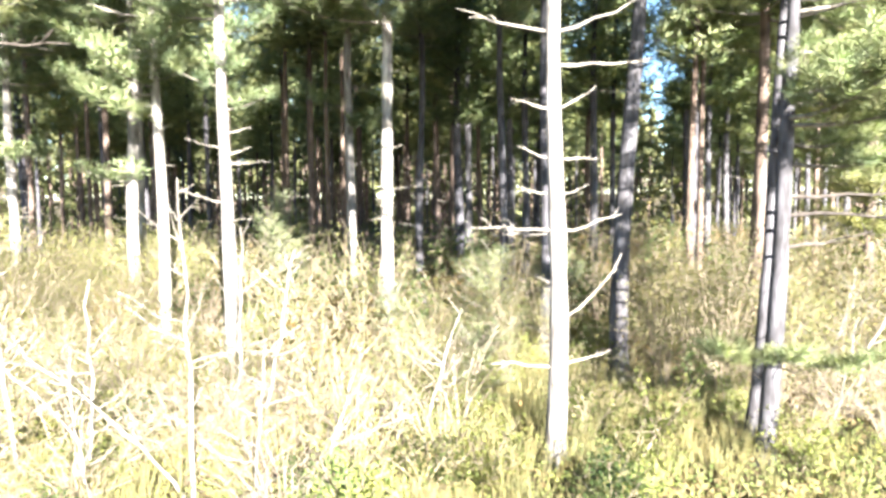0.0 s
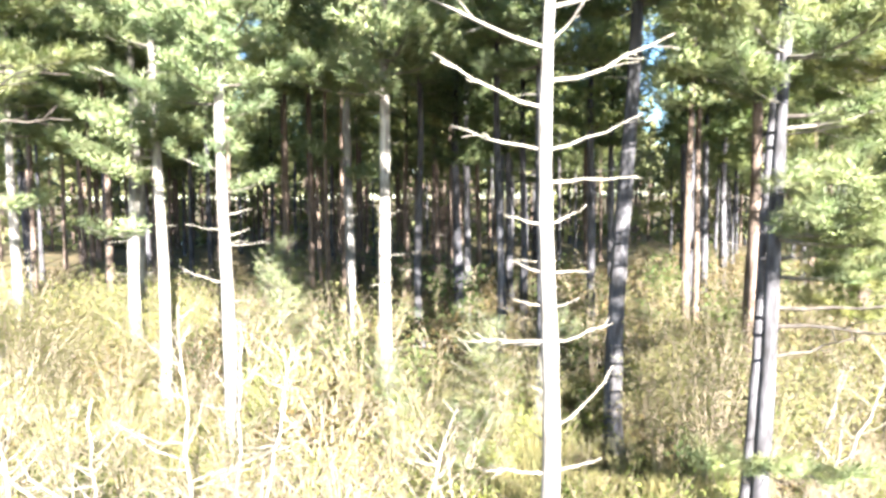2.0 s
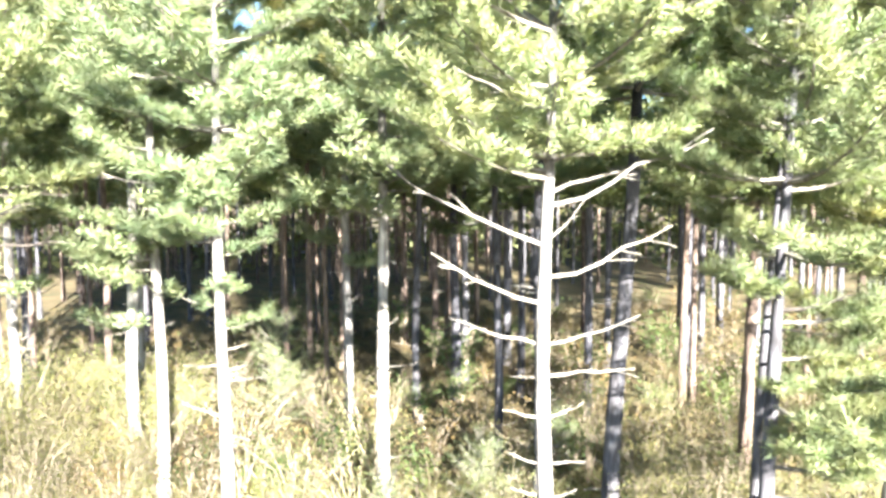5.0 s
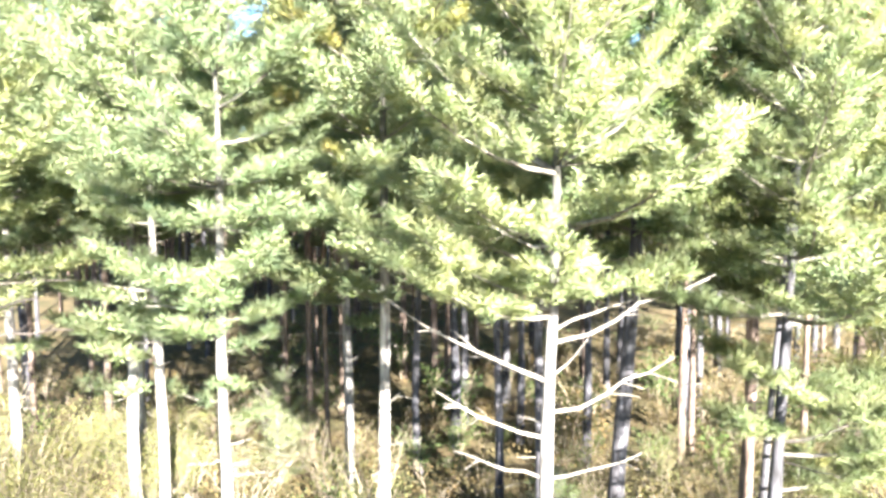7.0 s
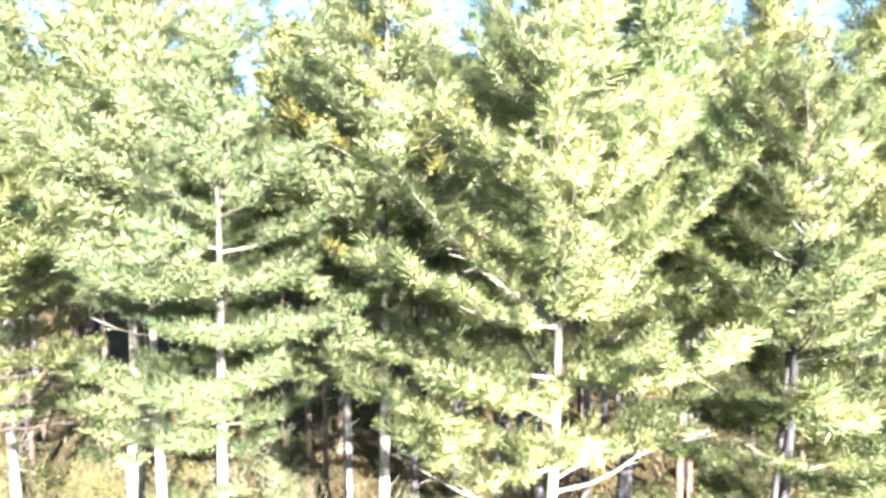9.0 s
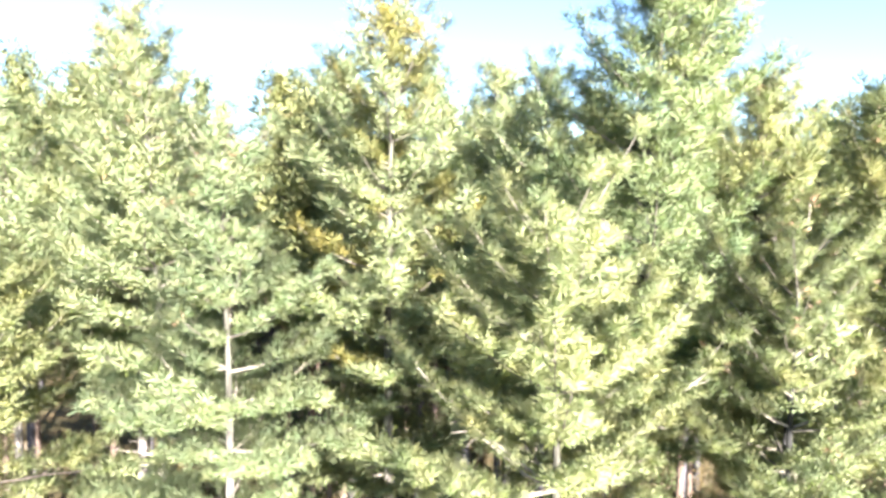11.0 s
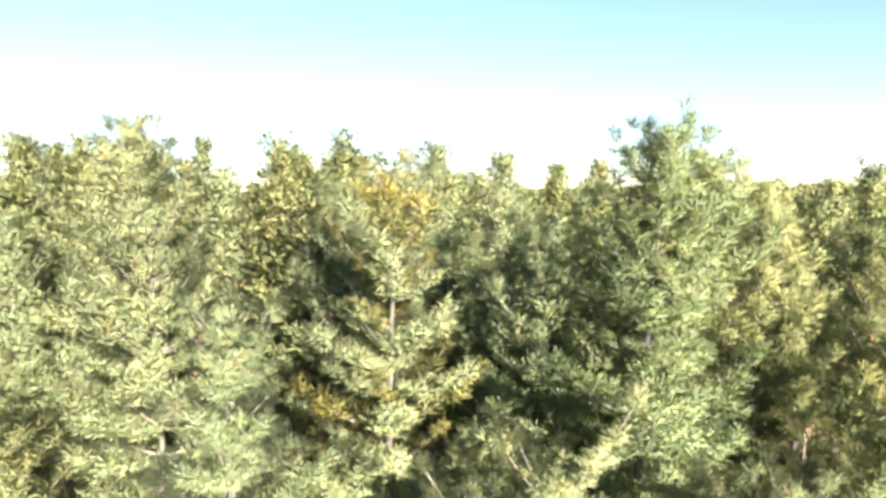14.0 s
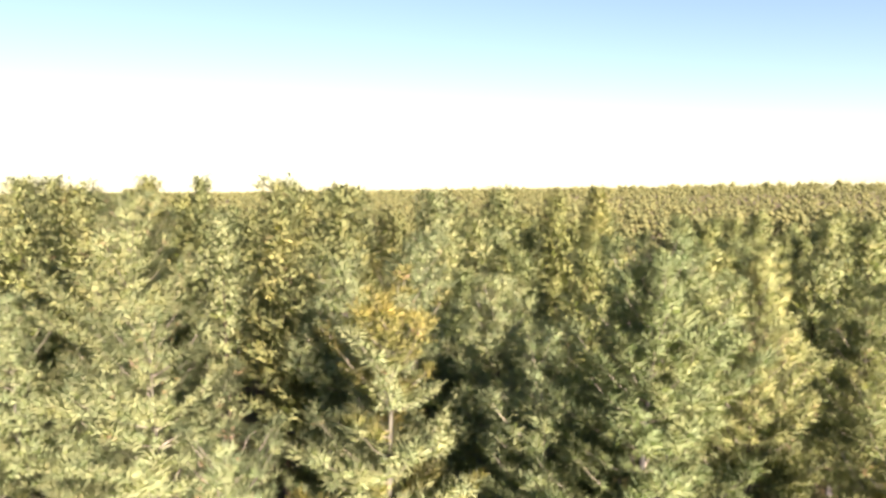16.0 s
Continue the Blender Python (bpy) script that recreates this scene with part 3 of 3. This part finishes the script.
for k, (mat_n, mat_b) in enumerate([(NEEDLES_MID, BARK_RED), (NEEDLES_DEEP, BARK_SHADED), (NEEDLES_OLIVE, BARK_RED), (NEEDLES_OLIVE, BARK_RED), (NEEDLES_DEEP, BARK_SHADED), (NEEDLES_OLIVE, BARK_RED)]):
    x, y, r, _ = MID[k]
    kinds.append(pine(x, y, KIND_TOP[k], r, [10.0, 9.3, 10.6, 9.8, 10.2, 10.0][k], [2.5, 2.3, 2.65, 2.5, 2.4, 2.6][k], 60 + k,
                      "pine with a bare trunk in the deep wood", needles=mat_n, wood=mat_b, grain=[2.0, 2.0, 2.0, 3.0, 3.0, 3.0][k], blades=[15, 15, 15, 9, 9, 9][k], gap=1.1, stubs=3, near=False,
                      group="pines of the deep wood", sides=6, cones=0.08, rings=13))


def put(k, x, y, tall, girth=1.0):
    z = ground_z(x, y) - 0.15
    m = Matrix.Translation((x, y, z)) @ Matrix.Rotation(rng_mid.uniform(0, 6.28), 4, 'Z') @ Matrix.Diagonal((girth, girth, tall, 1))
    return copy_thing(kinds[k], m)


taken = [(o.location.x, o.location.y) for o in scene.objects if o.name.startswith("pine_tree")]
for x, y, r, top in MID[6:]:
    k = int(rng_mid.integers(0, 3)) + (3 if y > 46 else 0)
    put(k, x, y, top / KIND_TOP[k], r / 0.165)
    taken.append((x, y))
tries = 0
while len(taken) < 205 and tries < 9000:
    tries += 1
    y = 24 + 62 * rng_mid.uniform() ** 0.8
    x = rng_mid.uniform(-0.77, 0.77) * y
    if min((x - a) ** 2 + (y - b) ** 2 for a, b in taken) < (2.7 if y < 50 else 3.0) ** 2:
        continue
    taken.append((x, y))
    k = int(rng_mid.integers(0, 3)) + (3 if y > 46 else 0)
    if x > 6 and rng_mid.uniform() < 0.75:
        k = 1 if y <= 46 else 4
    put(k, x, y, 20.9 / KIND_TOP[k] * rng_mid.choice([rng_mid.uniform(0.78, 0.95), rng_mid.uniform(0.93, 1.04)]) * (1.05 if x < -4 else 0.97), rng_mid.uniform(0.85, 1.2))


# ---- the wood beyond, to the horizon ----
def far_woods():
    rng = np.random.default_rng(9)
    leaf, wood = Pile(), Pile()
    spots = []
    for d0, d1, step in ((84, 140, 4.4), (140, 260, 6.2), (260, 520, 10.0), (520, 1400, 26.0)):
        n = int(0.8 * (d1 * d1 - d0 * d0) / step ** 2)
        d = np.sqrt(rng.uniform(d0 * d0, d1 * d1, n))
        a = rng.uniform(-0.67, 0.67, n)
        spots += [(q * math.sin(b), q * math.cos(b), q, step) for q, b in zip(d, a)]
    for x, y, d, step in spots:
        h = rng.choice([rng.uniform(16.0, 19.0), rng.uniform(18.5, 20.8)]) if d < 260 else rng.uniform(17.0, 19.6)
        g = ground_z(x, y)
        k = 28 if d < 140 else (15 if d < 260 else 8)
        u = rng.uniform(0, 1, k) ** 0.8
        wide = (2.4 if d < 260 else 0.3 * step) * (1 - u) ** 0.8 + 0.15
        a = rng.uniform(0, 6.28, k)
        rr = wide * rng.uniform(0.4, 1.0, k)
        depth = 9.0 if d < 140 else 7.0
        p = np.stack([x + rr * np.cos(a), y + rr * np.sin(a), g + h - depth * (1 - u)], 1)
        ax = np.stack([np.cos(a) * 0.7, np.sin(a) * 0.7, np.full(k, 0.6)], 1)
        big = 1.05 if d < 140 else (1.3 if d < 260 else 0.2 * step)
        q = p if d < 140 else p[::2]
        leaf.clumps(q, big * rng.uniform(0.28, 0.5, len(q)), ax[:len(q)] if d < 140 else ax[::2], OCTA, rng, 0.9)
        c = 1
        face = np.repeat(ax, c, 0) + rng.normal(0, 0.4, (k * c, 3))
        leaf.sprigs(np.repeat(p, c, 0) + rng.normal(0, 0.22 * big, (k * c, 3)), np.repeat(ax, c, 0) * 0.5 + [0, 0, 0.4] + rng.normal(0, 0.5, (k * c, 3)), face, big * 0.6, big * 0.18, rng)
        if d < 150:
            wood.tube([(x, y, g - 0.2), (x, y, g + h - 3)], [0.17, 0.06], 4, False)
    n = 2600
    d, a = np.sqrt(rng.uniform(82 ** 2, 125 ** 2, n)), rng.uniform(-0.75, 0.75, n)
    p = np.stack([d * np.sin(a), d * np.cos(a), 10 * rng.uniform(0, 1, n) ** 1.3], 1)
    leaf.blades(p, np.repeat([[0, 0, 0.5]], n, 0), 4, 1.5, 0.8, 0.9, rng)
    woods = tagged(new("far_woods"), "pine woods running on to the horizon", "woods", kind="stuff")
    part("crowns", leaf.mesh("crowns", NEEDLES_FAR, True), woods)
    part("trunks", wood.mesh("trunks", BARK_RED), woods)


far_woods()


# ---- undergrowth ----
def shrub_kind(name, label, leaf_mat, wood_mat, h, spread, stems, leaves, leaf_size, seed, group, thick=0.012):
    rng = np.random.default_rng(seed)
    ob = tagged(new(name), label, "shrub", group)
    wood, leaf = Pile(), Pile()
    for _ in range(stems):
        a, ln = rng.uniform(0, 6.28), h * rng.uniform(0.55, 1.1)
        out = spread * rng.uniform(0.2, 1.0)
        s = np.linspace(0, 1, 6)
        pts = np.stack([np.cos(a) * out * s ** 1.4, np.sin(a) * out * s ** 1.4, ln * (s - 0.18 * s ** 3)], 1) + rng.normal(0, 0.03 * h, (6, 3)) * s[:, None]
        pts[0, 2] = -0.1
        wood.tube(pts[[0, 2, 3, 5]], (thick * (1.1 - s) + 0.002)[[0, 2, 3, 5]], 3, False)
        for _ in range(3):
            q = rng.uniform(0.3, 0.95)
            p0 = np.array([np.interp(q, s, pts[:, k]) for k in range(3)])
            d = rng.normal(size=3)
            d[2] = abs(d[2]) * 0.7
            p1 = p0 + d * 0.16 * h
            wood.tube(np.stack([p0, p1]), [0.0045, 0.0015], 3, False)
            m = int(leaves / stems / 4)
            if m:
                f = rng.uniform(0.1, 1.05, m)[:, None]
                leaf.leaves(p0 + (p1 - p0) * f + rng.normal(0, 0.05 + 0.03 * h, (m, 3)), leaf_size, rng)
        m = int(leaves / stems / 4)
        if m:
            q = rng.uniform(0.25, 1.0, m)
            p = np.stack([np.interp(q, s, pts[:, k]) for k in range(3)], 1)
            leaf.leaves(p + rng.normal(0, 0.05 + 0.03 * h, (m, 3)), leaf_size, rng)
    tagged(part("stem_tangle", wood.mesh("stem_tangle", wood_mat), ob), kind="stuff")
    if leaf.v:
        part("foliage", leaf.mesh("foliage", leaf_mat, True), ob)
    return ob


def scatter(kind_list, spots, seed):
    rng = np.random.default_rng(seed)
    for i, (x, y, s) in enumerate(spots):
        m = Matrix.Translation((x, y, ground_z(x, y))) @ Matrix.Rotation(rng.uniform(0, 6.28), 4, 'Z') @ Matrix.Diagonal((s, s, s * rng.uniform(0.85, 1.15), 1))
        if i < len(kind_list):
            kind_list[i].matrix_basis = m
        else:
            copy_thing(kind_list[int(rng.integers(0, len(kind_list)))], m)


def spots_in(n, x0, x1, y0, y1, s0, s1, seed, wedge=0.78, apart=0.0):
    rng = np.random.default_rng(seed)
    out = []
    for _ in range(n * 40):
        if len(out) == n:
            break
        x, y = rng.uniform(x0, x1), rng.uniform(y0, y1)
        if abs(x) > wedge * y + 1.0 or any((x - a) ** 2 + (y - b) ** 2 < apart ** 2 for a, b, _ in out):
            continue
        out.append((x, y, rng.uniform(s0, s1)))
    return out


pale = [shrub_kind("pale_shrub", "tall shrub with pale yellow-green leaves and thin stems", LEAF_PALE, TWIG, 2.4, 1.1, 13, 1150, 0.037, 100 + k, "pale shrubs") for k in range(4)]
scatter(pale, spots_in(52, -20, 0.3, 9.0, 16, 0.75, 1.2, 1, apart=1.0) + spots_in(38, -24, -1.5, 15, 27, 1.1, 1.75, 31, apart=1.5), 2)
yel = [shrub_kind("yellow_shrub", "low shrub with yellow-green autumn leaves", LEAF_YELLOW, TWIG, 1.1, 0.7, 11, 850, 0.054, 110 + k, "yellow shrubs") for k in range(3)]
olive = [shrub_kind("olive_shrub", "tall thin shrub with dull olive-tan leaves", LEAF_OLIVE, TWIG, 2.2, 1.0, 13, 800, 0.06, 150 + k, "olive-tan shrubs") for k in range(3)]
scatter(olive, spots_in(11, 2.3, 5.8, 10.3, 13.6, 0.5, 0.8, 51, apart=0.8) + spots_in(40, 1.5, 22, 17, 34, 0.7, 1.3, 33, apart=1.2), 34)
high = [shrub_kind("tall_olive_shrub", "head-high thin shrub with dull olive-tan leaves", LEAF_OLIVE, TWIG, 4.2, 1.3, 20, 1900, 0.062, 155 + k, "tall olive shrubs", 0.009) for k in range(2)]
scatter(high, spots_in(13, 4.4, 9.5, 11.8, 15, 0.85, 1.1, 49, apart=0.95) + spots_in(12, 4.6, 12, 15, 21, 0.9, 1.2, 53, apart=1.2) + spots_in(7, -0.9, 2.6, 12.6, 17, 0.6, 0.85, 57, apart=0.8), 58)
scatter(yel, spots_in(46, -9, 11, 7.0, 18, 0.7, 1.3, 3, apart=0.7), 4)
grn = [shrub_kind("green_bush", "dense low bush with green leaves", LEAF_GREEN, TWIG, 1.3, 0.8, 10, 750, 0.066, 120 + k, "green bushes") for k in range(3)]
scatter(grn, spots_in(44, -6, 14, 7.5, 28, 0.7, 1.5, 5, apart=0.9), 6)
rst = [shrub_kind("rust_shrub", "shrub with thin rust-brown leaves", LEAF_RUST, TWIG, 1.5, 0.9, 12, 600, 0.07, 130 + k, "rust-brown shrubs") for k in range(3)]
scatter(rst, spots_in(40, -14, 18, 12, 32, 0.7, 1.4, 7, apart=1.0) + spots_in(9, 5.6, 15, 14, 20, 0.9, 1.5, 41, apart=1.0), 8)
deep = [shrub_kind("deep_shrub", "waist-high shrub with brown and olive leaves under the pines", [LEAF_RUST, LEAF_RUST, LEAF_GREEN][k], TWIG, 1.9, 1.1, 9, 420, 0.09, 160 + k, "shrubs under the pines") for k in range(3)]
scatter(deep, spots_in(38, 3, 26, 20, 44, 0.9, 1.5, 47, apart=1.3) + spots_in(96, -28, 28, 17, 42, 0.7, 1.35, 35, apart=1.3) + spots_in(60, -14, 30, 28, 50, 1.0, 1.6, 61, apart=1.6), 36)
tall = [shrub_kind("tall_shrub", "tall pale shrub as high as a hut", LEAF_PALE, TWIG, 5.6, 2.1, 24, 2400, 0.085, 170 + k, "tall pale shrubs") for k in range(2)]
scatter(tall, spots_in(12, -19, -8.5, 14.5, 19, 0.7, 0.9, 37, apart=1.6) + spots_in(16, -21, -9, 19, 25, 0.95, 1.2, 39, apart=1.5), 38)
bare = [shrub_kind("bare_brush", "tangled leafless brush of dry pale twigs", LEAF_PALE, TWIG, 1.8, 1.5, 30, 0, 0.05, 140 + k, "bare brush", 0.0026) for k in range(3)]
scatter(bare, spots_in(24, -9.5, 0.2, 6.8, 14, 0.7, 1.3, 9, apart=1.0) + spots_in(12, 5.8, 10, 9.5, 13.5, 0.7, 1.3, 45, apart=0.7), 10)


def sapling(x, y, h, lean_x, seed, r0=0.035, label="slender bleached leafless sapling"):
    rng = np.random.default_rng(seed)
    ob = tagged(new("bare_sapling"), label, "sapling", "bare saplings")
    ob.location = (x, y, ground_z(x, y) - 0.1)
    s = np.linspace(0, 1, 10)
    pts = np.stack([lean_x * s ** 1.3, 0.1 * np.sin(s * 4 + seed), h * s], 1) + rng.normal(0, 0.012 * h, (10, 3)) * s[:, None]
    t = Pile()
    t.tube(pts, r0 * (1.05 - 0.8 * s), 6)
    part("stem", t.mesh("stem", DEADWOOD, True), ob)
    for _ in range(int(5 + h * 2)):
        q = rng.uniform(0.25, 0.97)
        p0 = np.array([np.interp(q, s, pts[:, k]) for k in range(3)])
        part("dead_limb", dead_limb(p0, rng.uniform(0, 6.28), rng.uniform(0.3, 0.95) * (1.2 - q) * h * 0.35 + 0.15, rng.uniform(0.1, 0.7), rng, 0.011), ob)


for k, (x, y, h, lx) in enumerate([(-3.5, 8.6, 4.7, -0.1), (-5.3, 9.1, 3.3, 0.2), (-2.6, 8.2, 2.6, 0.3), (-4.6, 8.0, 2.0, -0.2), (-0.4, 10.5, 2.6, 0.7), (-6.6, 9.6, 3.6, -0.5), (-3.2, 11.0, 3.6, 0.6),
                                   (-3.9, 11.6, 3.9, 0.2), (7.7, 11.6, 3.4, 0.9), (7.2, 11.9, 2.7, 0.5), (6.9, 11.0, 2.2, 0.4), (-1.8, 9.0, 1.9, 0.5), (8.1, 13.0, 2.6, 0.6), (-3.45, 8.5, 2.3, -2.3), (-2.9, 8.9, 1.4, 2.5), (-5.4, 9.6, 2.6, -2.0)]):
    sapling(x, y, h, lx, 200 + k, 0.018 + 0.005 * h)

# young pines under the tall ones
for k, (x, y, h) in enumerate([(0.7, 12.6, 1.9), (1.2, 15.5, 3.2), (-1.2, 15.0, 2.4), (9.0, 15.5, 2.0), (-13.0, 16.5, 4.2), (3.4, 19.0, 3.0), (-6.2, 24.0, 4.5)]):
    pine(x, y, h, 0.03, 0.35, 0.45 + 0.28 * h, 300 + k, "young pine growing in the brush", stubs=0, grain=0.8, blades=20, gap=0.3, group="young pines", sides=6)


def undergrowth():
    """Grass and weeds too many to count."""
    rng = np.random.default_rng(77)
    ob = tagged(new("undergrowth"), "knee-high dry grass and weeds over the clearing", "undergrowth", kind="stuff")
    grass, weed, rust = Pile(), Pile(), Pile()
    n = 17000
    y = 5 + 45 * rng.uniform(0, 1, n) ** 1.6
    x = rng.uniform(-0.8, 0.8, n) * (y + 1)
    z = np.array([ground_z(a, b) for a, b in zip(x, y)])
    hh = np.array([0.45 + 0.5 * noise.noise((a * 0.35, b * 0.35, 4.0)) for a, b in zip(x, y)]).clip(0.15, 1) * (1 + (y > 20) * 0.5)
    kind = np.array([noise.noise((a * 0.22, b * 0.22, 9.0)) for a, b in zip(x, y)]) + rng.normal(0, 0.2, n)
    p = np.stack([x, y, z], 1)
    g = kind > 0.02
    up = np.repeat([[0.0, 0.0, 1.0]], n, 0)
    tall_grass = g & (y < 19)
    for lo, hi in ((0.15, 0.45), (0.45, 0.75), (0.75, 1.01)):
        m = tall_grass & (hh >= lo) & (hh < hi)
        grass.blades(p[m], up[m], 12, 1.1 * (lo + hi) / 2 + 0.2, 0.014, 0.4, rng)
    brown = (kind <= -0.3) | (y > 13.5)
    g = g & (y < 19)
    for pile, m in ((weed, (kind <= 0.02) & ~brown), (rust, brown & ~g)):
        c = 12 if pile is weed else 4
        q = np.repeat(p[m], c, 0)
        q[:, 2] += np.repeat(hh[m], c) * rng.uniform(0.1, 1.1, len(q))
        q[:, :2] += rng.normal(0, 0.18, (len(q), 2))
        pile.leaves(q, 0.055 if pile is weed else 0.115, rng)
    part("grass", grass.mesh("grass", DRYGRASS), ob)
    part("weeds", weed.mesh("weeds", LEAF_YELLOW, True), ob)
    part("brown_weeds", rust.mesh("brown_weeds", LEAF_RUST, True), ob)


undergrowth()
